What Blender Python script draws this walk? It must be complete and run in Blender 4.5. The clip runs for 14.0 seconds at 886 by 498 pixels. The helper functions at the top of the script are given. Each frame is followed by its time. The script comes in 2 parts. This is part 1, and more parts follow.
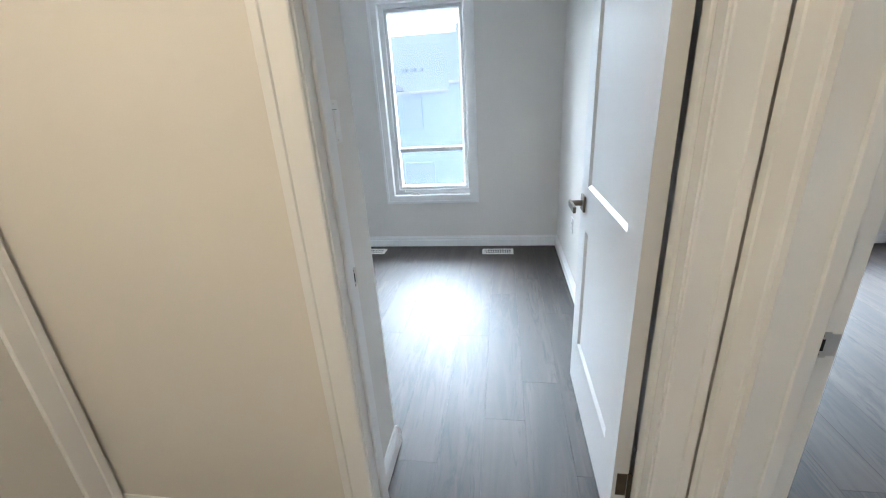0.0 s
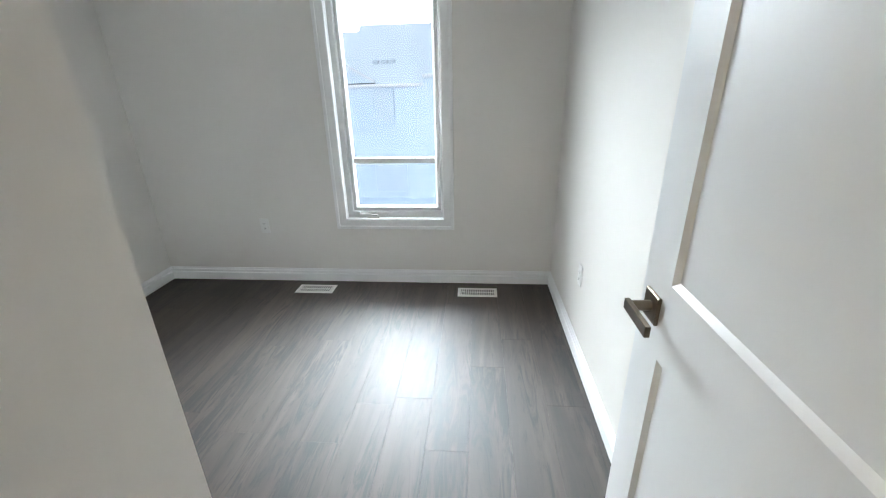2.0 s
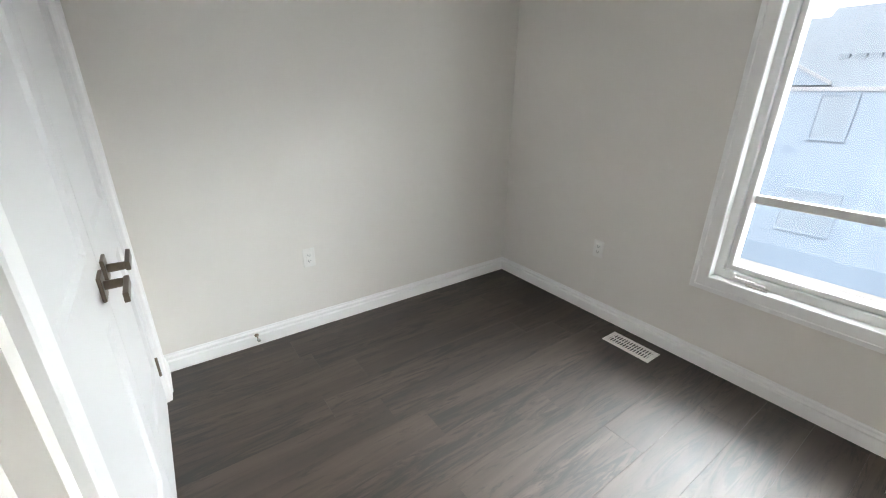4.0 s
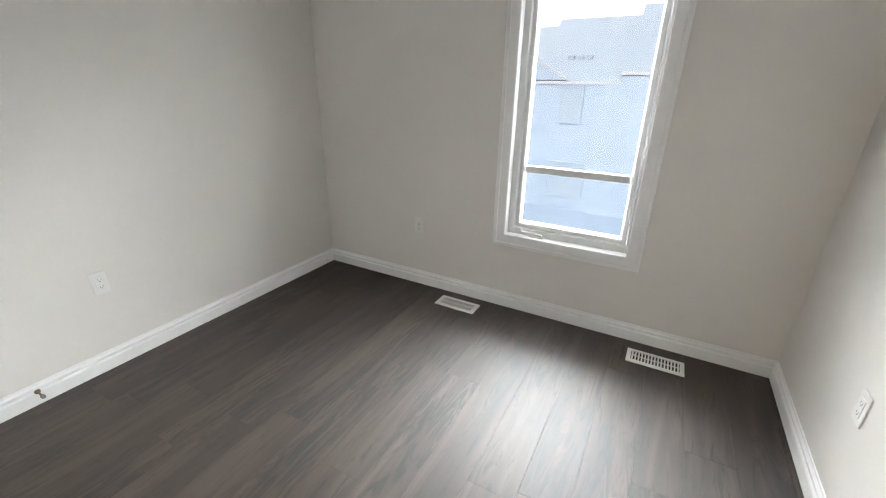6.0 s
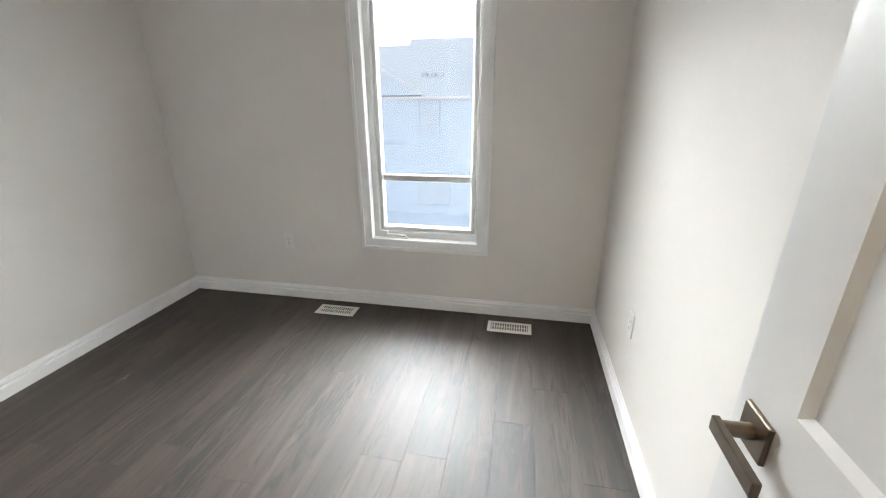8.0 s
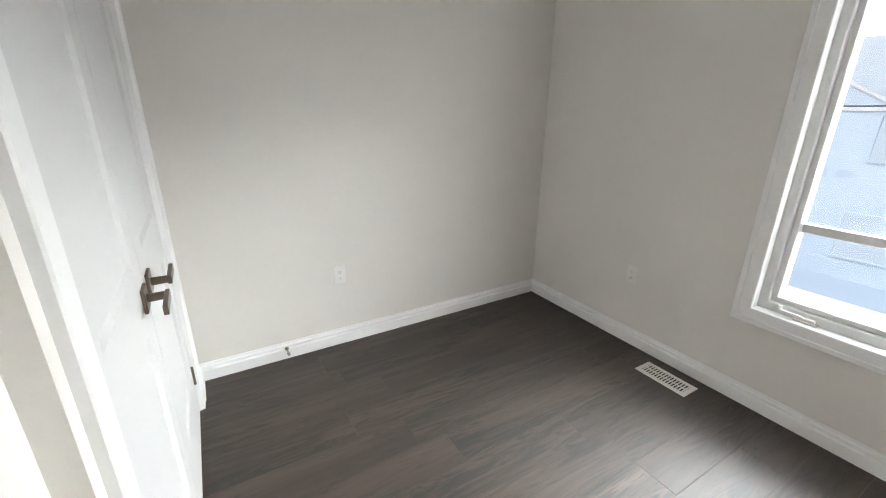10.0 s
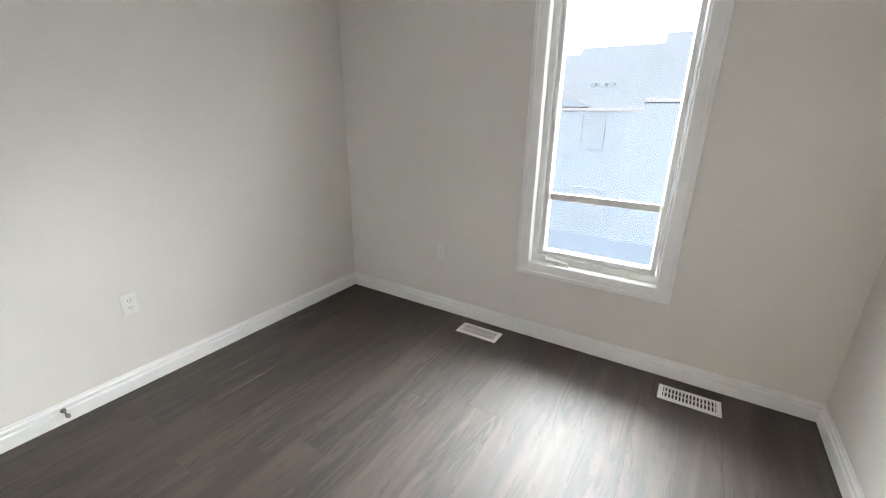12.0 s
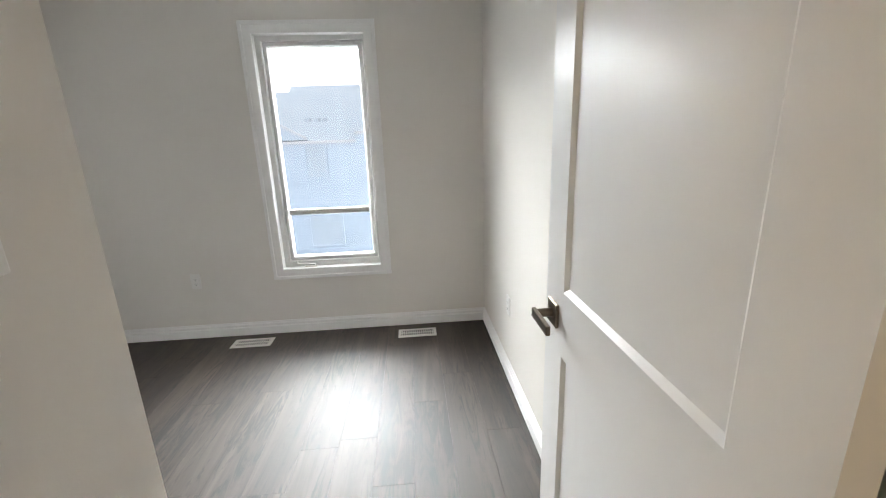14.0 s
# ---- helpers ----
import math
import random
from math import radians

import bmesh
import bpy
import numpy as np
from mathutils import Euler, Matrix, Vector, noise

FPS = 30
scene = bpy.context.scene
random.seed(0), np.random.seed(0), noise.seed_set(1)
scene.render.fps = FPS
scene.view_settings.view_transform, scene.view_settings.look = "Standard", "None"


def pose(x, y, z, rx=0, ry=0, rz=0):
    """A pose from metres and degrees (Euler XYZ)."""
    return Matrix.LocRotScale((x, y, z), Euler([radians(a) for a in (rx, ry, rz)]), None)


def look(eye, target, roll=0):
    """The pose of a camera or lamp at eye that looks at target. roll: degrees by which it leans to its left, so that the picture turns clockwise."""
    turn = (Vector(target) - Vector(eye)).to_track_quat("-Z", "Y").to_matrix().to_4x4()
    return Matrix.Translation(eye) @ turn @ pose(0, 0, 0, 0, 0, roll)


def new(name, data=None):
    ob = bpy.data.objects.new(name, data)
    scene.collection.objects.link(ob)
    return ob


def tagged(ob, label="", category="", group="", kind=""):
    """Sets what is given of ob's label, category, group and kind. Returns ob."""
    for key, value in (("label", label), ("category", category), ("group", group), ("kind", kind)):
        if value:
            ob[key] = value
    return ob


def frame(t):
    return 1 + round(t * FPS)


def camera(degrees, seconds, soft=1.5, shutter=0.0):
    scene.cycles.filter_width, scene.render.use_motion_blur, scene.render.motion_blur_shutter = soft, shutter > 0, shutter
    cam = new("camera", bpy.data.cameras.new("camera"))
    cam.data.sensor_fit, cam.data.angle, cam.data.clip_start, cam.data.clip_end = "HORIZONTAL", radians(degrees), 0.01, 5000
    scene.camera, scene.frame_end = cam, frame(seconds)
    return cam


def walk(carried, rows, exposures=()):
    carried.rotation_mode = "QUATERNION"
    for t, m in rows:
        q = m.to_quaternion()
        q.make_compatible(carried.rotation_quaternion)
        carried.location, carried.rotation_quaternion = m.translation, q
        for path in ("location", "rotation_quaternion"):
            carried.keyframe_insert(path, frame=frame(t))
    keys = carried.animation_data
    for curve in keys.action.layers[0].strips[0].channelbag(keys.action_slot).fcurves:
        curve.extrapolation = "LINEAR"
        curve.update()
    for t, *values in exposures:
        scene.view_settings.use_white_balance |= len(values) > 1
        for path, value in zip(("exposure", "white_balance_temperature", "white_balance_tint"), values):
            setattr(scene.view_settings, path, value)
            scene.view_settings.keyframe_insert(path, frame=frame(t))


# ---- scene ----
cam = camera(95.1, 14.0, soft=1.1)
PATH = [
    (0, (0.207, 0.211, 1.387), (-0.089, 2.056, 0.673), -3.6),
    (0.5, (0.243, 0.416, 1.402), (0.065, 2.279, 0.698), -1.1),
    (1, (0.177, 0.657, 1.392), (0.098, 2.515, 0.656), 0.4),
    (1.5, (0.112, 0.872, 1.403), (0.122, 2.729, 0.662), 0.4),
    (2, (0.139, 1.087, 1.395), (-0.022, 2.938, 0.654), -1.3),
    (2.5, (0.144, 1.297, 1.4), (-0.283, 3.091, 0.626), -1.7),
    (3, (0.035, 1.481, 1.385), (-0.579, 3.222, 0.616), 0.5),
    (3.5, (-0.058, 1.61, 1.382), (-1.134, 3.124, 0.641), 1.0),
    (3.7, (-0.065, 1.65, 1.381), (-1.398, 2.945, 0.641), 0.7),
    (4.2, (-0.075, 1.70, 1.383), (-1.66, 2.72, 0.65), 0.6),
    (4.75, (-0.09, 1.72, 1.385), (-1.75, 2.60, 0.65), 0.5),
    (5.3, (-0.085, 1.69, 1.385), (-1.59, 2.80, 0.64), 0.5),
    (5.8, (-0.05, 1.62, 1.385), (-1.15, 3.1, 0.613), 0.5),
    (6, (0.004, 1.57, 1.382), (-0.882, 3.197, 0.63), 0.9),
    (6.5, (0.091, 1.419, 1.38), (-0.369, 3.236, 0.683), 0.2),
    (7, (0.167, 1.294, 1.373), (-0.148, 3.155, 0.711), -0.5),
    (7.5, (0.179, 1.294, 1.387), (-0.107, 3.158, 0.719), -0.4),
    (8, (0.166, 1.364, 1.397), (-0.189, 3.209, 0.711), -0.1),
    (8.5, (0.117, 1.496, 1.39), (-0.486, 3.281, 0.719), 0.3),
    (9, (0.026, 1.575, 1.389), (-1.044, 3.126, 0.717), 0.2),
    (9.2, (-0.015, 1.62, 1.395), (-1.28, 3.02, 0.719), 0.0),
    (9.7, (-0.05, 1.68, 1.4), (-1.60, 2.78, 0.735), 0.3),
    (10.25, (-0.06, 1.72, 1.4), (-1.74, 2.65, 0.745), 0.5),
    (10.8, (-0.055, 1.73, 1.402), (-1.68, 2.74, 0.75), 0.6),
    (11.3, (-0.04, 1.712, 1.4), (-1.521, 2.887, 0.747), 0.8),
    (11.5, (-0.051, 1.673, 1.389), (-1.408, 2.996, 0.75), 1.1),
    (12, (-0.027, 1.585, 1.39), (-1.018, 3.198, 0.745), 0.8),
    (12.5, (0.037, 1.487, 1.41), (-0.601, 3.271, 0.771), 0.5),
    (13, (0.148, 1.276, 1.39), (-0.218, 3.146, 0.783), -0.0),
    (13.5, (0.193, 1.134, 1.397), (0.037, 3.046, 0.834), -1.4),
    (14, (0.168, 0.92, 1.391), (0.306, 2.847, 0.876), -2.0),
]
EXPOSURES = [(0, 3.50, 5600, 6), (1, 3.46, 5800, 6), (2, 3.42, 6150, 6), (3, 3.39, 6530, 8), (7.5, 3.35, 6730, 10),
             (11.5, 3.46, 6780, 10), (14, 3.31, 6730, 10)]
walk(cam, [(t, look(eye, target, roll)) for t, eye, target, roll in PATH], EXPOSURES)

# ---- light: overcast sky, soft sun, added daylight panels outside the windows, hall lamp ----
world = bpy.data.worlds.new("overcast_sky")
scene.world = world
world.use_nodes = True
wn = world.node_tree
sky = wn.nodes.new("ShaderNodeTexSky")
sky.sky_type = "NISHITA"
sky.sun_disc = False
sky.sun_elevation, sky.sun_rotation = radians(50), radians(200)
sky.dust_density = 4.0
pale = wn.nodes.new("ShaderNodeHueSaturation")
pale.inputs["Saturation"].default_value = 0.25
wn.links.new(sky.outputs[0], pale.inputs["Color"])
wn.links.new(pale.outputs[0], wn.nodes["Background"].inputs[0])
wn.nodes["Background"].inputs[1].default_value = 0.15


def lamp(name, kind, m, energy, colour, **more):
    data = bpy.data.lights.new(name, kind)
    data.energy, data.color = energy, colour
    if kind == "SUN":
        data.angle = more["angle"]
    if kind == "AREA":
        data.shape, data.size, data.size_y = "RECTANGLE", more["size"], more["size_y"]
    if kind == "POINT":
        data.shadow_soft_size = more["radius"]
    ob = new(name, data)
    ob.matrix_world = m
    return ob


lamp("sun", "SUN", look((0, 0, 0), (0.25, 0.6, -0.85)), 0.6, (1.0, 0.97, 0.92), angle=radians(20))
# unseen area lamps added outside the two windows, standing in for sky over the roofs
lamp("daylight_panel_bedroom", "AREA", look((-0.5, 8.6, 3.4), (-0.5, 8.57, 2.4)), 745, (0.91, 0.96, 1.0), size=8.2, size_y=5.2)
lamp("daylight_panel_next_room", "AREA", look((2.6, 4.9, 2.65), (2.6, 4.9 - 0.5, 2.65 - 0.87)), 12, (0.92, 0.96, 1.0), size=1.6, size_y=1.6)
lamp("hall_lamp_glow", "POINT", pose(-0.65, -0.25, 2.27), 1.65, (1.0, 0.76, 0.49), radius=0.1)


# ---- materials ----
def material(name, colour, rough=0.5, metal=0.0, vary=0.05, scale=3.0, grain=120.0, bump=0.05, coat=0.0):
    """Paint, plastic or metal with slow blotches, fine grain and uneven gloss."""
    m = bpy.data.materials.new(name)
    m.use_nodes = True
    n, l = m.node_tree.nodes, m.node_tree.links
    b = n["Principled BSDF"]
    b.inputs["Roughness"].default_value, b.inputs["Metallic"].default_value = rough, metal
    b.inputs["Coat Weight"].default_value = coat
    geo = n.new("ShaderNodeNewGeometry")
    big, fine = n.new("ShaderNodeTexNoise"), n.new("ShaderNodeTexNoise")
    big.inputs["Scale"].default_value, fine.inputs["Scale"].default_value = scale, grain
    big.inputs["Detail"].default_value, fine.inputs["Detail"].default_value = 4, 3
    for t in (big, fine):
        l.new(geo.outputs["Position"], t.inputs["Vector"])
    ramp = n.new("ShaderNodeValToRGB")
    ramp.color_ramp.elements[0].color = (*[c * (1 - vary) for c in colour], 1)
    ramp.color_ramp.elements[1].color = (*[min(1, c * (1 + vary)) for c in colour], 1)
    ramp.color_ramp.elements[0].position, ramp.color_ramp.elements[1].position = 0.3, 0.7
    l.new(big.outputs["Fac"], ramp.inputs["Fac"])
    l.new(ramp.outputs["Color"], b.inputs["Base Color"])
    gloss = n.new("ShaderNodeMapRange")
    gloss.inputs["To Min"].default_value, gloss.inputs["To Max"].default_value = rough * 0.85, min(1, rough * 1.15)
    l.new(big.outputs["Fac"], gloss.inputs["Value"])
    l.new(gloss.outputs["Result"], b.inputs["Roughness"])
    bp = n.new("ShaderNodeBump")
    bp.inputs["Strength"].default_value, bp.inputs["Distance"].default_value = bump, 0.002
    l.new(fine.outputs["Fac"], bp.inputs["Height"])
    l.new(bp.outputs["Normal"], b.inputs["Normal"])
    return m


def plank_material():
    """Grey-brown vinyl plank: long streaks, dark knots, fine pores, each plank with its own shift."""
    m = bpy.data.materials.new("grey_brown_plank")
    m.use_nodes = True
    n, l = m.node_tree.nodes, m.node_tree.links
    b = n["Principled BSDF"]
    geo, info = n.new("ShaderNodeNewGeometry"), n.new("ShaderNodeObjectInfo")
    shift = n.new("ShaderNodeVectorMath")
    shift.operation = "MULTIPLY_ADD"
    comb = n.new("ShaderNodeCombineXYZ")
    for k in range(3):
        l.new(info.outputs["Random"], comb.inputs[k])
    l.new(comb.outputs[0], shift.inputs[0])
    shift.inputs[1].default_value = (7.0, 31.0, 13.0)
    l.new(geo.outputs["Position"], shift.inputs[2])

    def stretched(sx, sy, scale, detail, rough, warp):
        mp = n.new("ShaderNodeMapping")
        mp.inputs["Scale"].default_value = (sx, sy, 1)
        l.new(shift.outputs[0], mp.inputs["Vector"])
        t = n.new("ShaderNodeTexNoise")
        t.inputs["Scale"].default_value, t.inputs["Detail"].default_value = scale, detail
        t.inputs["Roughness"].default_value, t.inputs["Distortion"].default_value = rough, warp
        l.new(mp.outputs[0], t.inputs["Vector"])
        return t

    streak = stretched(7.0, 0.55, 1.5, 5, 0.55, 0.9)
    knot = stretched(10.0, 1.15, 1.7, 8, 0.7, 3.2)
    patch = stretched(2.2, 0.7, 1.6, 3, 0.5, 0.6)
    pore = stretched(90.0, 3.0, 3.0, 3, 0.7, 0.0)
    ramp = n.new("ShaderNodeValToRGB")
    e = ramp.color_ramp.elements
    e[0].position, e[0].color = 0.32, (0.019, 0.0112, 0.0070, 1)
    e[1].position, e[1].color = 0.68, (0.070, 0.0480, 0.0345, 1)
    mid = e.new(0.47)
    mid.color = (0.034, 0.0212, 0.0140, 1)
    l.new(streak.outputs["Fac"], ramp.inputs["Fac"])
    # clustered dark cathedral marks: strong where the slow patches are low
    cluster = n.new("ShaderNodeMath")
    cluster.operation = "MULTIPLY_ADD"
    cluster.inputs[1].default_value = 0.55
    l.new(patch.outputs["Fac"], cluster.inputs[0])
    l.new(knot.outputs["Fac"], cluster.inputs[2])
    dark = n.new("ShaderNodeValToRGB")
    d = dark.color_ramp.elements
    d[0].position, d[0].color = 0.64, (0.11, 0.095, 0.09, 1)
    d[1].position, d[1].color = 0.77, (1, 1, 1, 1)
    soft = d.new(0.70)
    soft.color = (0.55, 0.52, 0.50, 1)
    l.new(cluster.outputs[0], dark.inputs["Fac"])
    mix = n.new("ShaderNodeMix")
    mix.data_type, mix.blend_type = "RGBA", "MULTIPLY"
    mix.inputs["Factor"].default_value = 0.85
    l.new(ramp.outputs["Color"], mix.inputs["A"])
    l.new(dark.outputs["Color"], mix.inputs["B"])
    tone = n.new("ShaderNodeHueSaturation")
    value = n.new("ShaderNodeMapRange")
    value.inputs["To Min"].default_value, value.inputs["To Max"].default_value = 0.92, 1.08
    l.new(info.outputs["Random"], value.inputs["Value"])
    l.new(value.outputs["Result"], tone.inputs["Value"])
    l.new(mix.outputs["Result"], tone.inputs["Color"])
    l.new(tone.outputs["Color"], b.inputs["Base Color"])
    rough = n.new("ShaderNodeMapRange")
    rough.inputs["To Min"].default_value, rough.inputs["To Max"].default_value = 0.54, 0.63
    l.new(streak.outputs["Fac"], rough.inputs["Value"])
    l.new(rough.outputs["Result"], b.inputs["Roughness"])
    # embossed grain along the plank spreads gloss across it
    b.inputs["Anisotropic"].default_value = 0.4
    b.inputs["Specular IOR Level"].default_value = 1.0
    across = n.new("ShaderNodeCombineXYZ")
    across.inputs[0].default_value = 1.0
    l.new(across.outputs[0], b.inputs["Tangent"])
    bp = n.new("ShaderNodeBump")
    bp.inputs["Strength"].default_value, bp.inputs["Distance"].default_value = 0.22, 0.001
    add = n.new("ShaderNodeMath")
    l.new(pore.outputs["Fac"], add.inputs[0])
    l.new(streak.outputs["Fac"], add.inputs[1])
    l.new(add.outputs[0], bp.inputs["Height"])
    l.new(bp.outputs["Normal"], b.inputs["Normal"])
    return m


def glass_material():
    m = bpy.data.materials.new("window_glass")
    m.use_nodes = True
    b = m.node_tree.nodes["Principled BSDF"]
    b.inputs["Base Color"].default_value = (0.97, 0.99, 1.0, 1)
    b.inputs["Roughness"].default_value, b.inputs["IOR"].default_value = 0.0, 1.45
    b.inputs["Transmission Weight"].default_value = 1.0
    return m


def glow_material(name, colour, strength):
    m = bpy.data.materials.new(name)
    m.use_nodes = True
    b = m.node_tree.nodes["Principled BSDF"]
    b.inputs["Emission Color"].default_value, b.inputs["Emission Strength"].default_value = (*colour, 1), strength
    return m


OUTLET = material("off_white_plastic", (0.80, 0.79, 0.765), 0.4, vary=0.02, bump=0.01)
WALL = material("greige_wall_paint", (0.755, 0.73, 0.69), 0.6, vary=0.015, scale=1.5, grain=260, bump=0.12)
CEILING = material("white_ceiling_paint", (0.88, 0.88, 0.87), 0.8, vary=0.02, grain=90, bump=0.3)
TRIM = material("white_trim_paint", (0.85, 0.85, 0.845), 0.38, vary=0.02, grain=180, bump=0.04)
DOOR = material("white_door_paint", (0.68, 0.68, 0.68), 0.36, vary=0.015, grain=220, bump=0.05)
VINYL = material("white_window_vinyl", (0.68, 0.68, 0.67), 0.32, vary=0.02, bump=0.02)
PLASTIC = material("white_plastic", (0.80, 0.79, 0.77), 0.35, vary=0.02, bump=0.01)
ENAMEL = material("white_enamelled_steel", (0.80, 0.78, 0.75), 0.35, vary=0.03, bump=0.02)
BRONZE = material("antique_nickel", (0.19, 0.155, 0.12), 0.33, metal=1.0, vary=0.12, scale=25, grain=300, bump=0.05)
STEEL = material("satin_steel", (0.68, 0.65, 0.61), 0.42, metal=1.0, vary=0.08, scale=20, bump=0.03)
# near-black put where the insides of holes, slots and ducts lie in shade
DARK = material("dark_hollow", (0.02, 0.02, 0.02), 0.8, vary=0.1)
# rubber of the door stop tip, also the switch's painted shadow line
RUBBER_AND_SHADE = material("grey_rubber_and_shade", (0.25, 0.25, 0.24), 0.7, vary=0.1)
GLASS = glass_material()
PLANK = plank_material()
SUBFLOOR = material("dark_underlay", (0.035, 0.028, 0.024), 0.8, vary=0.2)
SIDING = material("slate_blue_siding", (0.037, 0.053, 0.075), 0.6, vary=0.03, scale=0.4, grain=2, bump=0.0)
SHINGLE = material("weathered_grey_shingle", (0.034, 0.044, 0.056), 0.85, vary=0.1, scale=1.2, grain=14, bump=0.0)
FASCIA = material("pale_fascia", (0.058, 0.062, 0.072), 0.5, vary=0.03)
FARPANE = material("far_window_pane", (0.034, 0.047, 0.064), 0.6, vary=0.1)
EARTH = material("gravel_ground", (0.085, 0.083, 0.08), 0.9, vary=0.15, scale=0.4, grain=5, bump=0.4)
LAMPGLASS = glow_material("warm_lamp_glass", (1.0, 0.8, 0.56), 2.0)


# ---- mesh helpers ----
def box(bm, x0, x1, y0, y1, z0, z1, bevel=0.0, segments=1):
    made = bmesh.ops.create_cube(bm, size=1.0)
    v = made["verts"]
    bmesh.ops.transform(bm, verts=v, matrix=Matrix.Translation(((x0 + x1) / 2, (y0 + y1) / 2, (z0 + z1) / 2))
                        @ Matrix.Diagonal((x1 - x0, y1 - y0, z1 - z0, 1)))
    if bevel:
        edges = list({e for p in v for e in p.link_edges})
        bmesh.ops.bevel(bm, geom=edges, offset=bevel, segments=segments, affect="EDGES", profile=0.5)
    return bm


def boxes(*rows):
    bm = bmesh.new()
    for r in rows:
        box(bm, *r)
    return bm


def rod(bm, m, r0, r1, length, n=20):
    """A cylinder or cone along z of m, from 0 to length."""
    bmesh.ops.create_cone(bm, cap_ends=True, segments=n, radius1=r0, radius2=r1, depth=length,
                          matrix=m @ Matrix.Translation((0, 0, length / 2)))
    return bm


def part(name, bm, mat, parent=None, label="", smooth=False):
    me = bpy.data.meshes.new(name)
    bmesh.ops.recalc_face_normals(bm, faces=bm.faces)
    for f in bm.faces:
        f.smooth = smooth
    bm.to_mesh(me)
    bm.free()
    me.materials.append(mat)
    ob = new(name, me)
    ob.parent = parent
    if label:
        tagged(ob, label)
    return ob


def thing(name, m, label, category, group="", kind=""):
    ob = new(name)
    ob.empty_display_size = 0.1
    ob.matrix_world = m
    return tagged(ob, label, category, group, kind)


def structure(name, bm, mat, label, category):
    return tagged(part(name, bm, mat), label, category, kind="structure")


def ring(bm, x0, x1, z0, z1, profile, open_foot=False):
    """Sweeps a profile of (outward, forward) points round a rectangle in x and z; forward is -y. Mitred corners.
    open_foot: no bottom piece, for a door casing."""
    rows = []
    for d, h in profile:
        loop = [(x0 - d, z0 if open_foot else z0 - d), (x0 - d, z1 + d), (x1 + d, z1 + d), (x1 + d, z0 if open_foot else z0 - d)]
        rows.append([bm.verts.new((x, -h, z)) for x, z in loop])
    n = len(profile)
    legs = range(3) if open_foot else range(4)
    for i in range(n):
        a, b = rows[i], rows[(i + 1) % n]
        for k in legs:
            bm.faces.new((a[k], a[(k + 1) % 4], b[(k + 1) % 4], b[k]))
    if open_foot:
        bm.faces.new([r[0] for r in rows])
        bm.faces.new([r[3] for r in reversed(rows)])
    return bm


def strip(bm, a, b, inward, profile):
    """Extrudes a profile of (forward, up) points from a to b on the floor; forward goes along inward."""
    a, b, w = Vector((*a, 0)), Vector((*b, 0)), Vector((*inward, 0))
    ends = [[bm.verts.new(p + w * f + Vector((0, 0, u))) for f, u in profile] for p in (a, b)]
    n = len(profile)
    for i in range(n):
        bm.faces.new((ends[0][i], ends[0][(i + 1) % n], ends[1][(i + 1) % n], ends[1][i]))
    bm.faces.new(ends[0])
    bm.faces.new(list(reversed(ends[1])))
    return bm


BASE = [(0, 0), (0.018, 0), (0.018, 0.058), (0.015, 0.062), (0.009, 0.065), (0.009, 0.071), (0.0135, 0.074), (0.0135, 0.083),
        (0.009, 0.087), (0.0055, 0.091), (0.0045, 0.099), (0, 0.1)]
CASING = [(0, 0), (0, 0.010), (0.004, 0.013), (0.060, 0.015), (0.064, 0.019), (0.086, 0.019), (0.089, 0.015), (0.089, 0)]

# ---- plan ----
WEST, EAST, NORTH = -2.312, 0.698, 3.891      # faces of the bedroom walls
CLOSET, RETURN = 1.520, 1.482                  # faces of the closet wall and of its short return beside the entry
STUB = -0.250                                  # face of the short wall beside the entry door
HALL, SILL = 1.092, 1.207                      # hall and bedroom faces of the wall with the entry door
JAMB_W, JAMB_E = -0.205, 0.600                 # entry door opening
HALL_E, HALL_W, HALL_S = 0.716, -1.17, -0.75
CEIL = 2.44
WX0, WX1, WZ0, WZ1 = -0.811, -0.096, 0.509, 2.097   # window opening

# ---- large structure ----
structure("floor", boxes((-2.5, 4.4, -1.0, 4.0, -0.2, -0.006)), SUBFLOOR, "grey-brown vinyl plank floor", "floor")
structure("ceiling", boxes((-2.5, 4.4, -1.0, 4.1, CEIL, CEIL + 0.15)), CEILING, "plain white painted ceiling", "ceiling")
structure("wall_north", boxes((-2.5, WX0 - 0.012, NORTH, 4.06, -0.2, CEIL), (WX1 + 0.012, 1.9, NORTH, 4.06, -0.2, CEIL), (3.3, 4.4, NORTH, 4.06, -0.2, CEIL),
                              (WX0 - 0.012, WX1 + 0.012, NORTH, 4.06, -0.2, WZ0 - 0.012), (WX0 - 0.012, WX1 + 0.012, NORTH, 4.06, WZ1 + 0.012, CEIL),
                              (1.9, 3.3, NORTH, 4.06, -0.2, 0.6), (1.9, 3.3, NORTH, 4.06, 2.1, CEIL)),
          WALL, "greige painted wall with a tall window", "wall")
structure("wall_west", boxes((WEST - 0.15, WEST, CLOSET - 0.6, NORTH, 0, CEIL)), WALL, "plain greige painted wall", "wall")
structure("wall_east", boxes((EAST, 0.84, SILL - 0.01, NORTH, 0, CEIL), (HALL_E, 0.84, 0.985, SILL - 0.01, 0, CEIL),
                             (HALL_E, 0.84, 0.15, 0.985, 2.05, CEIL), (HALL_E, 0.84, -1.0, 0.15, 0, CEIL)),
          WALL, "greige painted wall with a doorway to the next room", "wall")
CX0, CX1 = -2.045, -0.745                      # closet opening
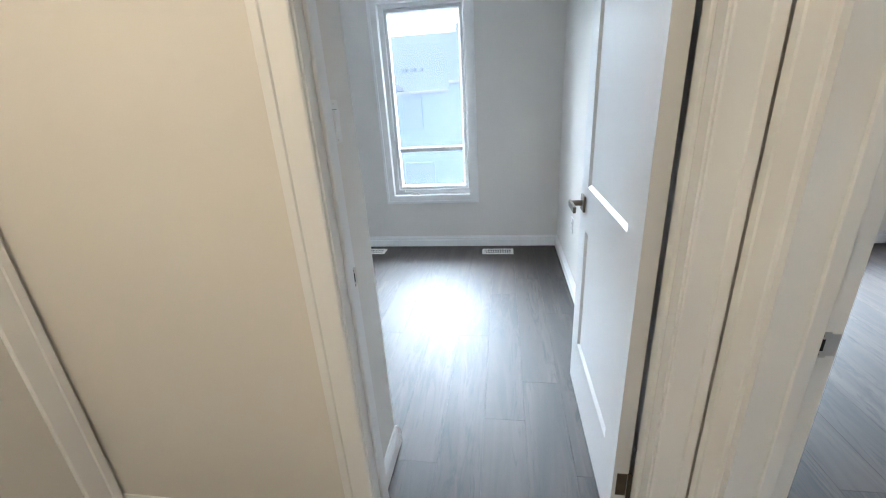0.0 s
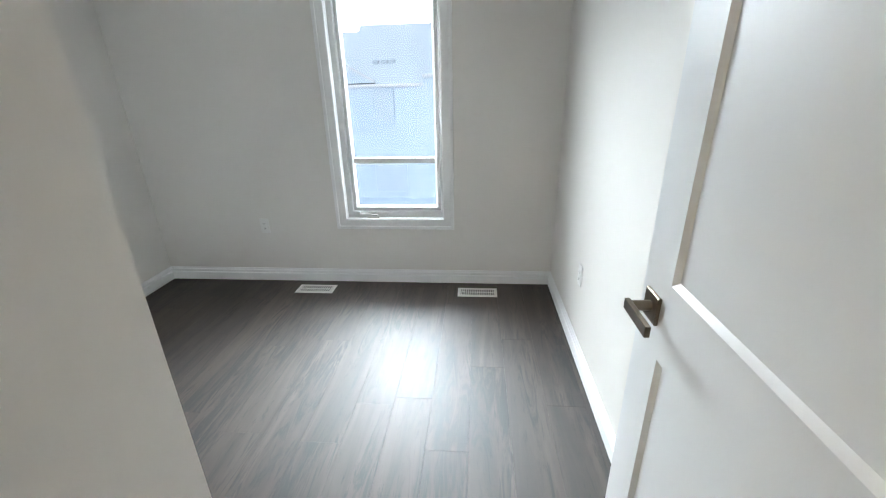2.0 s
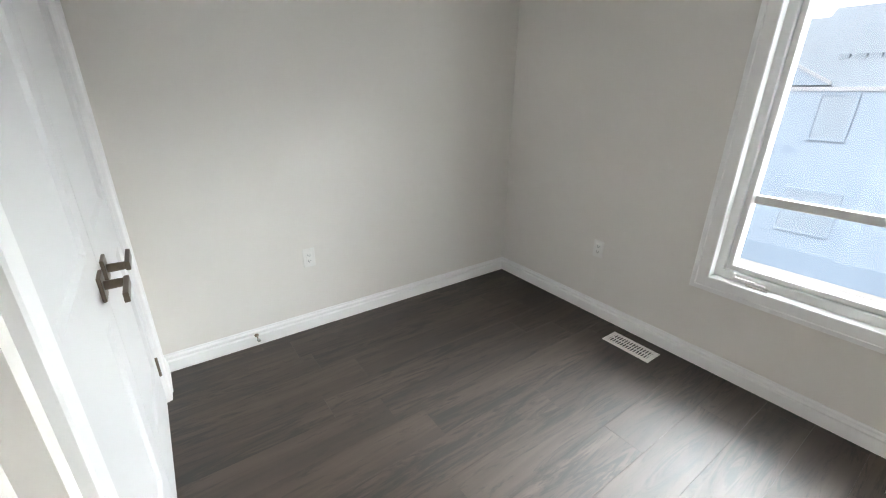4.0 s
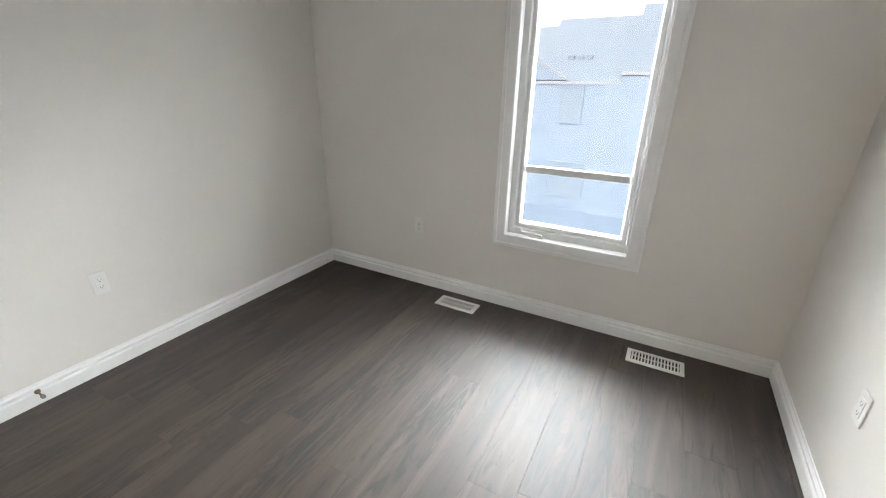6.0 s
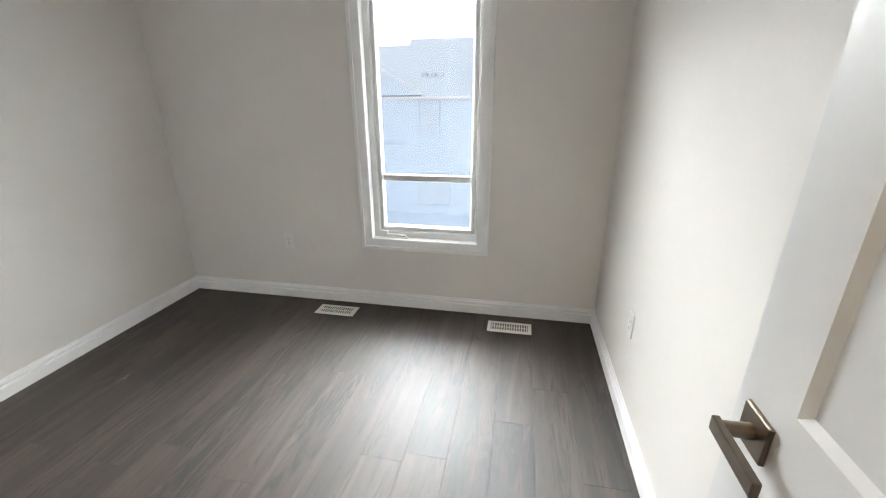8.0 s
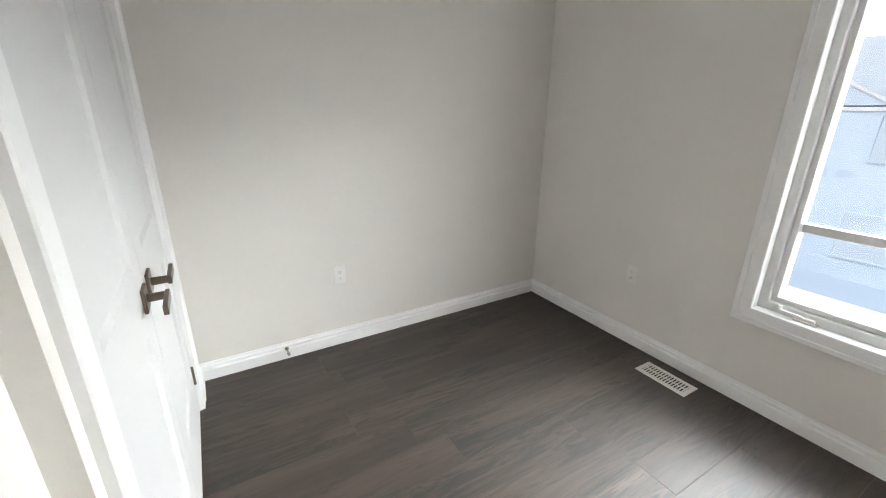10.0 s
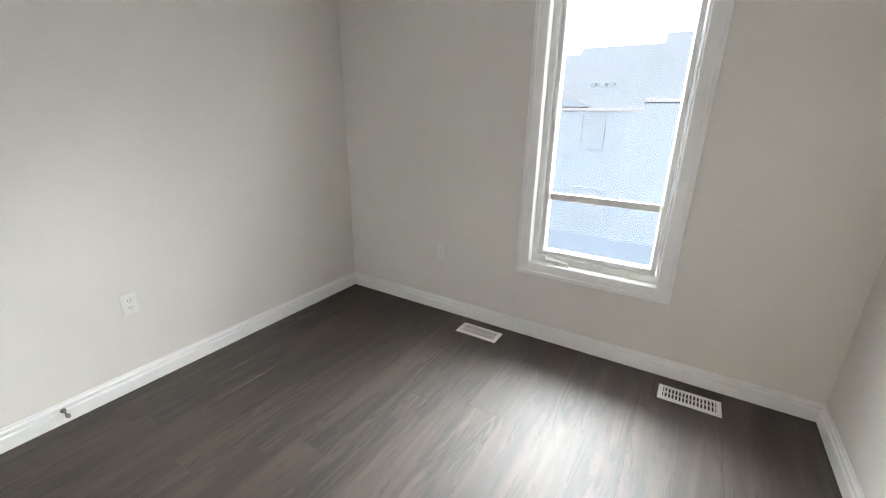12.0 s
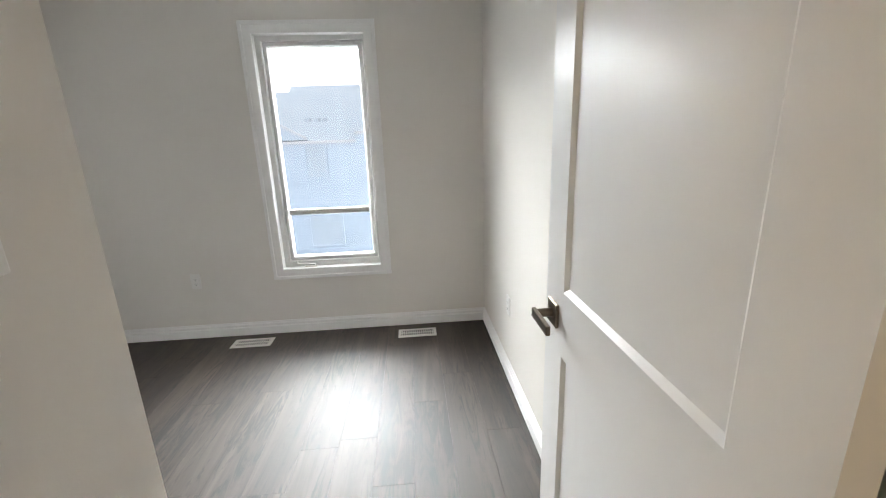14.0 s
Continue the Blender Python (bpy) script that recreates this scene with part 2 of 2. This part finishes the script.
structure("wall_closet", boxes((WEST, CX0 - 0.02, CLOSET - 0.115, CLOSET, 0, CEIL), (CX1 + 0.02, CX1 + 0.13, CLOSET - 0.115, CLOSET, 0, CEIL), (CX1 + 0.13, STUB, RETURN - 0.115, RETURN, 0, CEIL),
                               (CX0 - 0.02, CX1 + 0.02, CLOSET - 0.115, CLOSET, 2.07, CEIL)),
          WALL, "greige painted closet wall round double doors", "wall")
structure("wall_stub", boxes((STUB - 0.115, STUB, SILL, RETURN - 0.115, 0, CEIL)), WALL, "short greige wall beside the entry door", "wall")
structure("wall_entry", boxes((WEST, JAMB_W - 0.02, HALL, SILL, 0, CEIL), (JAMB_E + 0.02, HALL_E, HALL, SILL - 0.01, 0, CEIL),
                              (JAMB_W - 0.02, JAMB_E + 0.02, HALL, SILL, 2.07, CEIL)),
          WALL, "greige hall wall round the entry door", "wall")
structure("wall_hall_west", boxes((HALL_W - 0.12, HALL_W, HALL_S, HALL, 0, CEIL)), WALL, "greige painted hall wall", "wall")
structure("wall_hall_south", boxes((-2.5, 4.4, HALL_S - 0.15, HALL_S, 0, CEIL)), WALL, "greige painted hall wall", "wall")
structure("wall_far_east", boxes((4.25, 4.4, HALL_S, NORTH, 0, CEIL)), WALL, "greige wall of the next room", "wall")

# baseboards
for a, b, w in (((WEST, NORTH), (EAST, NORTH), (0, -1)), ((WEST, CLOSET), (WEST, NORTH), (1, 0)), ((EAST, SILL), (EAST, NORTH), (-1, 0)),
                ((WEST, CLOSET), (CX0 - 0.095, CLOSET), (0, 1)), ((CX1 + 0.13, RETURN), (STUB + 0.018, RETURN), (0, 1)),
                ((STUB, SILL + 0.004), (STUB, RETURN), (1, 0)), ((0.84, NORTH), (4.25, NORTH), (0, -1)), ((HALL_W, HALL), (JAMB_W - 0.095, HALL), (0, -1)),
                ((0.84, 1.1), (0.84, NORTH), (1, 0)), ((4.25, HALL_S), (4.25, NORTH), (-1, 0))):
    structure("baseboard", strip(bmesh.new(), a, b, w, BASE), TRIM, "white painted stepped wooden baseboard", "baseboard")


def placed(ob, m):
    ob.matrix_world = m
    return ob


def casing(name, x0, x1, z1, m, label):
    ob = structure(name, ring(bmesh.new(), x0, x1, 0, z1, CASING, True), TRIM, label, "trim")
    return placed(ob, m)


casing("trim", JAMB_W - 0.005, JAMB_E + 0.005, 2.055, pose(0, HALL, 0), "white wooden casing round the entry door")
casing("trim", CX0 - 0.005, CX1 + 0.005, 2.055, pose(0, CLOSET, 0, 0, 0, 180) @ pose(-(CX0 + CX1), 0, 0), "white wooden casing round the closet doors")
casing("trim", -0.985, -0.15, 2.055, pose(HALL_E, 0, 0, 0, 0, -90), "white wooden casing round the next room's doorway")
casing("trim", 0.08, 0.99, 2.055, pose(HALL_W, 0, 0, 0, 0, 90), "white wooden casing round a hall door")

# door jambs with stops
structure("door_jamb", boxes((JAMB_W - 0.02, JAMB_W, HALL, SILL, 0, 2.07), (JAMB_E, JAMB_E + 0.02, HALL, SILL - 0.01, 0, 2.07), (JAMB_W, JAMB_E, HALL, SILL, 2.05, 2.07),
                             (JAMB_W, JAMB_W + 0.011, SILL - 0.075, SILL - 0.042, 0, 2.05, 0.002), (JAMB_E - 0.011, JAMB_E, SILL - 0.075, SILL - 0.042, 0, 2.05, 0.002)),
          TRIM, "white painted door jamb with stops", "door jamb")
structure("door_jamb", boxes((HALL_E - 0.003, 0.843, 0.965, 0.985, 0, 2.05), (HALL_E - 0.003, 0.843, 0.15, 0.17, 0, 2.05),
                             (0.775, 0.805, 0.954, 0.965, 0, 2.05, 0.002)), TRIM, "white painted jamb of the next room's doorway", "door jamb")
structure("door_jamb", boxes((CX0 - 0.02, CX0, CLOSET - 0.115, CLOSET, 0, 2.07), (CX1, CX1 + 0.02, CLOSET - 0.115, CLOSET, 0, 2.07), (CX0, CX1, CLOSET - 0.115, CLOSET, 2.05, 2.07)),
          TRIM, "white painted closet jamb", "door jamb")


# ---- doors ----
def leaf_mesh(w, h=2.03, t=0.036, stile=0.125):
    """A moulded two-panel door, hinged at x=0, bottom at z=0, thickness along y from 0 to t."""
    bm = bmesh.new()
    xs = (0, stile, w - stile, w)
    zs = (0, 0.258, 0.812, 0.993, h - 0.125, h)
    slope, deep = 0.013, 0.010
    for y, sign in ((0, 1), (t, -1)):
        grid = {(i, k): bm.verts.new((xs[i], y, zs[k])) for i in range(4) for k in range(6)}
        for i in range(3):
            for k in range(5):
                q = [grid[i, k], grid[i + 1, k], grid[i + 1, k + 1], grid[i, k + 1]]
                if i == 1 and k in (1, 3):
                    inner = [bm.verts.new((x, y + sign * deep, z)) for x, z in ((xs[1] + slope, zs[k] + slope), (xs[2] - slope, zs[k] + slope),
                                                                             (xs[2] - slope, zs[k + 1] - slope), (xs[1] + slope, zs[k + 1] - slope))]
                    for j in range(4):
                        bm.faces.new((q[j], q[(j + 1) % 4], inner[(j + 1) % 4], inner[j]))
                    bm.faces.new(inner)
                else:
                    bm.faces.new(q)
    bmesh.ops.remove_doubles(bm, verts=bm.verts, dist=1e-6)
    c = [bm.verts.new((x, y, z)) for x in (0, w) for y in (0, t) for z in (0, h)]
    for q in ((0, 1, 3, 2), (4, 6, 7, 5), (0, 2, 6, 4), (1, 5, 7, 3)):
        bm.faces.new([c[i] for i in q])
    return bm


def lever_parts(parent, x, y, z, toward, out):
    """Square-rose lever: out is +1 or -1 along y, toward is the way the blade points along x."""
    rose = bmesh.new()
    a, b = sorted((y, y + out * 0.009))
    box(rose, x - 0.034, x + 0.034, a, b, z - 0.034, z + 0.034, 0.002)
    rose = part("rose", rose, BRONZE, parent, "square antique nickel rose")
    stem = rod(bmesh.new(), pose(x, y + out * 0.008, z, -90 * out), 0.0125, 0.0115, 0.046, 24)
    part("spindle", stem, BRONZE, rose, smooth=False)
    blade = bmesh.new()
    a, b = sorted((y + out * 0.050, y + out * 0.062))
    c, d = sorted((x - toward * 0.012, x + toward * 0.112))
    box(blade, c, d, a, b, z - 0.013, z + 0.013, 0.002, 2)
    part("lever", blade, BRONZE, rose, "flat antique nickel lever")


def hinge_part(parent, x, y, z, name="hinge"):
    bm = rod(bmesh.new(), pose(x, y, z - 0.045), 0.0065, 0.0065, 0.09, 12)
    rod(bm, pose(x, y, z - 0.05), 0.004, 0.0075, 0.005, 12)
    rod(bm, pose(x, y, z + 0.045), 0.0075, 0.004, 0.005, 12)
    return part(name, bm, BRONZE, parent, "antique nickel hinge")


# entry door, open at a right angle
entry = thing("door_1", pose(0.585, 1.193, 0.012, 0, 0, 90), "open white moulded two-panel door with a nickel lever", "door", kind="structure")
W = 0.798
part("leaf", leaf_mesh(W, t=0.044), DOOR, entry)
lever_parts(entry, W - 0.068, 0.044, 0.916, -1, 1)
lever_parts(entry, W - 0.068, 0.0, 0.928, -1, -1)
for z in (0.2, 1.83):
    hinge_part(entry, -0.003, -0.005, z)
    part("hinge_leaf", boxes((-0.0015, 0.0, 0.003, 0.033, z - 0.045, z + 0.045)), BRONZE, entry)
part("latch_plate", boxes((W, W + 0.0015, 0.006, 0.030, 0.9, 0.957)), STEEL, entry)

# closet doors, closed
for x, turn, sx in ((CX0 + 0.003, 0, 1), (CX1 - 0.003, 0, -1)):
    d = thing("closet_door", pose(x, CLOSET - 0.045, 0.012), "closed white moulded two-panel closet door with a lever", "door", "closet double doors")
    w = 0.6445
    bm = leaf_mesh(w, stile=0.105)
    if sx < 0:
        bmesh.ops.transform(bm, matrix=Matrix.Diagonal((-1, 1, 1, 1)), verts=bm.verts)
    part("leaf", bm, DOOR, d)
    lever_parts(d, sx * (w - 0.062), 0.036, 0.895, -sx, 1)
    for z in (0.19, 1.83) if sx > 0 else (1.83,):
        hinge_part(d, -sx * 0.002, 0.040, z)

# hall door beside the stairs, closed
hd = thing("door_2", pose(HALL_W - 0.03, 0.09, 0.012, 0, 0, 90), "closed white moulded hall door", "door", kind="structure")
part("leaf", leaf_mesh(0.89), DOOR, hd)


def strike(m, label, lip):
    """A lipped plate on a jamb: back at y=0; the lip runs to x = lip and folds back."""
    ob = thing("strike_plate", m, label, "strike plate")
    bm = bmesh.new()
    box(bm, -0.016, 0.016, 0, 0.0018, -0.029, 0.029, 0.0006)
    a, b = sorted((0.0, lip))
    box(bm, a, b, 0, 0.0019, -0.024, 0.024, 0.0006)
    rod(bm, pose(lip, -0.0025, -0.024), 0.0045, 0.0045, 0.048, 12)
    plate = part("plate", bm, STEEL, ob)
    # no hole is cut: a near-black block gives its shaded inside
    part("latch_hole", boxes((-0.008, 0.008, 0.0016, 0.0026, -0.013, 0.013)), DARK, plate)
    for z in (-0.021, 0.021):
        part("screw", rod(bmesh.new(), pose(0, 0.0014, z, -90), 0.004, 0.0035, 0.0014, 10), BRONZE, plate)


strike(pose(JAMB_W, 1.183, 0.925, 0, 0, -90), "small satin steel strike plate on the door jamb", -0.022)
strike(pose(0.808, 0.965, 0.893, 0, 0, 180), "satin steel strike plate on the next doorway's jamb", -0.03)

# ---- window ----
window = thing("window_1", pose(0, 0, 0), "tall white vinyl casement window with one low bar", "window", kind="structure")
part("window_casing", ring(bmesh.new(), WX0, WX1, WZ0, WZ1, [(0.87 * d, h) for d, h in CASING]), TRIM, window).location = (0, NORTH, 0)
part("window_lining", ring(bmesh.new(), WX0, WX1, WZ0, WZ1, [(0, 0.006), (0.012, 0.006), (0.012, -0.165), (0, -0.165)]), VINYL, window).location = (0, NORTH, 0)
FY = 3.935
part("window_frame", ring(bmesh.new(), -0.772, -0.111, 0.553, 2.063,
                          [(0, 0), (0.004, 0.004), (0.042, 0.004), (0.046, 0.0), (0.046, -0.09), (0, -0.09)]), VINYL, window).location = (0, FY, 0)
GX0, GX1, GZ0, GZ1 = -0.733, -0.150, 0.592, 2.024
part("sash", ring(bmesh.new(), GX0, GX1, GZ0, GZ1, [(0, -0.022), (0.006, -0.008), (0.012, 0), (0.032, 0), (0.036, -0.006), (0.036, -0.034), (0, -0.034)]), VINYL, window).location = (0, FY + 0.006, 0)
bar = bmesh.new()
box(bar, GX0, GX1, FY + 0.004, FY + 0.029, 0.900, 0.942, 0.006, 2)
part("glazing_bar", bar, VINYL, window)
for z0, z1 in ((GZ0, 0.902), (0.940, GZ1)):
    pane = part("pane", boxes((GX0, GX1, FY + 0.03, FY + 0.034, z0, z1)), GLASS, window)
    pane.visible_shadow = False
crank = bmesh.new()
box(crank, -0.655, -0.585, FY - 0.022, FY + 0.006, WZ0 + 0.003, WZ0 + 0.022, 0.004, 2)
crank = part("crank_housing", crank, VINYL, window)
arm = bmesh.new()
box(arm, -0.72, -0.625, FY - 0.03, FY - 0.018, WZ0 + 0.022, WZ0 + 0.03, 0.003, 2)
rod(arm, pose(-0.715, FY - 0.024, WZ0 + 0.028), 0.007, 0.006, 0.02, 14)
part("crank_arm", arm, VINYL, crank)
part("crank_base", boxes((-0.66, -0.57, FY - 0.032, FY - 0.008, WZ0 + 0.002, WZ0 + 0.009)), STEEL, crank)
lock = bmesh.new()
box(lock, WX1 - 0.03, WX1 - 0.014, FY - 0.014, FY + 0.004, 0.70, 0.80, 0.004, 2)
box(lock, WX1 - 0.026, WX1 - 0.018, FY - 0.03, FY - 0.012, 0.765, 0.83, 0.003, 2)
part("lock_lever", lock, VINYL, window)

window2 = thing("window_2", pose(0, 0, 0), "white vinyl window of the next room", "window", kind="structure")
part("window_frame", ring(bmesh.new(), 1.95, 3.25, 0.65, 2.05, [(0, 0), (0.05, 0), (0.05, -0.08), (0, -0.08)]), VINYL, window2).location = (0, 3.93, 0)


# ---- fittings ----
def register(x, y):
    r = thing("floor_register", pose(x, y, 0), "white enamelled steel floor register with slotted grille", "floor vent", "floor registers under the window")
    L, D = 0.142, 0.065
    f = bmesh.new()
    prof = [(0, 0.001), (0, 0.006), (0.016, 0.006), (0.022, 0.003), (0.022, 0.0)]
    ring(f, -L + 0.022, L - 0.022, -D + 0.022, D - 0.022, prof)
    bmesh.ops.transform(f, matrix=Matrix.Rotation(radians(-90), 4, "X"), verts=f.verts)
    part("frame", f, ENAMEL, r)
    # near-black sheet under the slats paints in the shade of the duct
    part("duct_shade", boxes((-L + 0.02, L - 0.02, -D + 0.02, D - 0.02, 0.0002, 0.0012)), DARK, r)
    slat = None
    n = 15
    for i in range(n):
        u = -L + 0.022 + (i + 0.5) * (2 * L - 0.044) / n
        if slat is None:
            bm = bmesh.new()
            box(bm, -0.0036, 0.0036, -D + 0.021, D - 0.021, 0.0012, 0.005, 0.0008)
            s = slat = part("slat", bm, ENAMEL, r)
        else:
            s = new("slat", slat.data)
            s.parent = r
        s.location = (u, 0, 0)
    part("middle_bar", boxes((-L + 0.02, L - 0.02, -0.0022, 0.0022, 0.0012, 0.0048)), ENAMEL, r)
    part("damper_lever", boxes((-L + 0.03, -L + 0.042, -0.002, 0.002, 0.0055, 0.012)), ENAMEL, r)


register(-1.0575, 3.735)
register(0.1535, 3.723)


def wall_plate(name, m, label, category, rocker):
    """A plate on a wall: back at y=0, front towards -y."""
    p = thing(name, m, label, category, "" if rocker else "wall outlets")
    bm = bmesh.new()
    box(bm, -0.035, 0.035, -0.006, 0, -0.057, 0.057, 0.003, 2)
    plate = part("plate", bm, PLASTIC if rocker else OUTLET, p)
    if rocker:
        bm = bmesh.new()
        box(bm, -0.0175, 0.0175, -0.0075, -0.004, -0.0345, 0.0345, 0.001)
        part("rocker_frame", bm, PLASTIC, p)
        bm = bmesh.new()
        box(bm, -0.0155, 0.0155, -0.0145, -0.006, -0.031, 0.031, 0.0015)
        bmesh.ops.transform(bm, matrix=Matrix.Translation((0, 0.0015, 0)) @ Matrix.Rotation(radians(6), 4, "X"), verts=bm.verts)
        part("rocker", bm, PLASTIC, p)
        # solid grey strip painted in as the shadow line above the rocker
        part("gap_shade", boxes((-0.0166, 0.0166, -0.0078, -0.007, 0.0318, 0.0338)), RUBBER_AND_SHADE, p)
        for z in (-0.047, 0.047):
            part("screw", rod(bmesh.new(), pose(0, -0.005, z, 90), 0.003, 0.0025, 0.002, 10), STEEL, plate)
    else:
        bm = bmesh.new()
        box(bm, -0.0165, 0.0165, -0.008, -0.004, -0.0335, 0.0335, 0.001)
        face = part("outlet_face", bm, OUTLET, p)
        # slots and earth holes are near-black chips, coloured as their shaded insides
        for z in (-0.018, 0.018):
            for x, h in ((-0.0065, 0.0045), (0.0065, 0.0035)):
                part("slot", boxes((x - 0.001, x + 0.001, -0.0083, -0.0075, z - h, z + h)), DARK, face)
            part("earth_hole", rod(bmesh.new(), pose(0, -0.0075, z - 0.009, 90), 0.0025, 0.0025, 0.0008, 10), DARK, face)


wall_plate("light_switch", pose(STUB, 1.315, 1.332, 0, 0, 90), "white rocker light switch on the short wall", "light switch", True)
wall_plate("wall_outlet", pose(-1.455, NORTH, 0.45), "white double wall outlet beside the window", "wall outlet", False)
wall_plate("wall_outlet", pose(EAST, 3.095, 0.45, 0, 0, -90), "white double wall outlet above the baseboard", "wall outlet", False)
wall_plate("wall_outlet", pose(WEST, 2.318, 0.46, 0, 0, 90), "white double wall outlet above the baseboard", "wall outlet", False)

stop = thing("door_stop", pose(WEST + 0.013, 1.968, 0.062, 0, 90, 0), "small nickel door stop screwed to the baseboard", "door stop")
part("base", rod(bmesh.new(), pose(0, 0, 0), 0.012, 0.009, 0.007, 18), BRONZE, stop)
part("rod", rod(bmesh.new(), pose(0, 0, 0.006), 0.0045, 0.0045, 0.05, 14), BRONZE, stop)
part("tip", rod(bmesh.new(), pose(0, 0, 0.054), 0.009, 0.008, 0.014, 18), RUBBER_AND_SHADE, stop)


def ceiling_lamp(x, y, label):
    c = thing("ceiling_light", pose(x, y, CEIL), label, "ceiling light")
    part("base", rod(bmesh.new(), pose(0, 0, -0.03), 0.15, 0.15, 0.03, 40), BRONZE, c)
    bm = bmesh.new()
    bmesh.ops.create_uvsphere(bm, u_segments=32, v_segments=12, radius=0.14, matrix=Matrix.Translation((0, 0, -0.03)) @ Matrix.Diagonal((1, 1, 0.35, 1)))
    part("shade", bm, LAMPGLASS, c, smooth=True)


ceiling_lamp(-0.65, -0.25, "flush dome ceiling light, lit warm")

# ---- outside: the ground and the house across the yard ----
structure("ground", boxes((-400, 400, 4.3, 900, -4.7, -4.4)), EARTH, "bare gravel ground of the yard", "ground")
house = thing("house", pose(0, 19, -3.0), "slate blue sided two-storey house with grey shingle roof", "house")
wall = part("wall", boxes((-14, 8, 0, 8, -1.4, 4.45)), SIDING, house)

def roof(x0, x1, eave_y, eave_z, ridge_y, ridge_z):
    bm = bmesh.new()
    n = 14
    for i in range(n):
        a, b = i / n, (i + 1) / n
        ya, yb = eave_y + (ridge_y - eave_y) * a, eave_y + (ridge_y - eave_y) * b
        za, zb = eave_z + (ridge_z - eave_z) * a, eave_z + (ridge_z - eave_z) * b
        v = [bm.verts.new(p) for p in ((x0, ya, za), (x1, ya, za), (x1, yb, zb), (x0, yb, zb), (x0, ya, za - 0.1), (x1, ya, za - 0.1), (x1, yb, zb - 0.1), (x0, yb, zb - 0.1))]
        for q in ((0, 1, 2, 3), (4, 7, 6, 5), (0, 4, 5, 1), (0, 3, 7, 4), (1, 5, 6, 2)):
            bm.faces.new([v[k] for k in q])
    return bm


part("roof", roof(-14.4, -5.6, 0.0, 4.55, 4.2, 7.02), SHINGLE, house)
part("roof", roof(-5.6, -2.1, 0.0, 4.55, 4.2, 7.30), SHINGLE, house)
part("roof", roof(-2.1, 8.4, 0.0, 4.87, 4.2, 7.70), SHINGLE, house)
part("eave", boxes((-14.4, -2.1, -0.035, -0.004, 4.46, 4.58)), FASCIA, house)
part("eave", boxes((-2.1, 8.4, -0.035, -0.004, 4.80, 4.92)), FASCIA, house)
part("wall", boxes((-2.1, 8.0, 0, 7.9, 4.45, 4.86)), SIDING, house)
gable, front = bmesh.new(), bmesh.new()
slope = [(-4.1, 4.62), (-7.2, 6.32), (-10.3, 4.62)]
for (xa, za), (xb, zb) in zip(slope, slope[1:]):
    v = [gable.verts.new(p) for y in (-0.08, -0.04) for p in ((xa, y, za), (xb, y, zb), (xb, y, zb + 0.11), (xa, y, za + 0.11))]
    for q in ((0, 1, 2, 3), (7, 6, 5, 4), (0, 4, 5, 1), (3, 2, 6, 7), (0, 3, 7, 4), (1, 5, 6, 2)):
        gable.faces.new([v[k] for k in q])
v = [front.verts.new((x, y, z)) for y in (-0.04, 2.6) for x, z in slope]
for q in ((0, 1, 2), (5, 4, 3), (0, 3, 4, 1), (1, 4, 5, 2), (2, 5, 3, 0)):
    front.faces.new([v[k] for k in q])
part("gable_trim", gable, FASCIA, house)
part("gable", front, SIDING, house)
for x in (-4.32, -3.93, -3.58):
    part("roof_vent", boxes((x - 0.12, x + 0.12, 1.3, 1.5, 5.4, 5.56)), FARPANE, house)
part("vent", boxes((-1.65, -1.45, -0.05, -0.005, 2.27, 2.47)), FARPANE, house)


def far_window(x0, x1, z0, z1):
    f = part("window", ring(bmesh.new(), x0, x1, z0, z1, [(0, 0.02), (0, 0.05), (0.07, 0.05), (0.07, 0.0)]), SIDING, house)
    part("pane", boxes((x0, x1, -0.028, -0.02, z0, z1)), FARPANE, f)


far_window(-4.22, -3.42, 3.07, 4.33)
far_window(-4.36, -3.0, 0.05, 1.4)
far_window(1.5, 2.6, 2.95, 4.15)
far_window(-9.2, -7.8, 2.9, 4.1)

# ---- planks ----
floor_ob = bpy.data.objects["floor"]
PW, PL = 0.18, 1.22
meshes = {}


def plank_mesh(w, l):
    key = (round(w, 3), round(l, 3))
    if key not in meshes:
        bm = bmesh.new()
        c, g = 0.0006, 0.0002
        loops = []
        for e, z in ((g, -0.0055), (g, -0.0012), (c, 0.0)):
            loops.append([bm.verts.new(p) for p in ((e, e, z), (w - e, e, z), (w - e, l - e, z), (e, l - e, z))])
        for a, b in zip(loops, loops[1:]):
            for k in range(4):
                bm.faces.new((a[k], a[(k + 1) % 4], b[(k + 1) % 4], b[k]))
        bm.faces.new(loops[-1])
        me = bpy.data.meshes.new("plank")
        bm.to_mesh(me)
        bm.free()
        me.materials.append(PLANK)
        meshes[key] = me
    return meshes[key]


known = {-3: 2.34, -1: 2.625, 0: 2.327, 1: 2.877, 3: 2.61, -4: 3.083}
dice = random.Random(5)
for col in range(-13, 24):
    x0, x1 = -0.063 + col * PW, -0.063 + (col + 1) * PW
    if x1 < -2.4 or x0 > 4.25:
        continue
    phase = known.get(col, dice.uniform(0, PL)) % PL
    y = phase - 2 * PL
    while y < NORTH:
        a, b = max(y, -0.75), min(y + PL, NORTH)
        if b - a > 0.02:
            p = new("plank", plank_mesh(PW, b - a))
            p.parent = floor_ob
            p.location = (x0, a, 0)
        y += PL
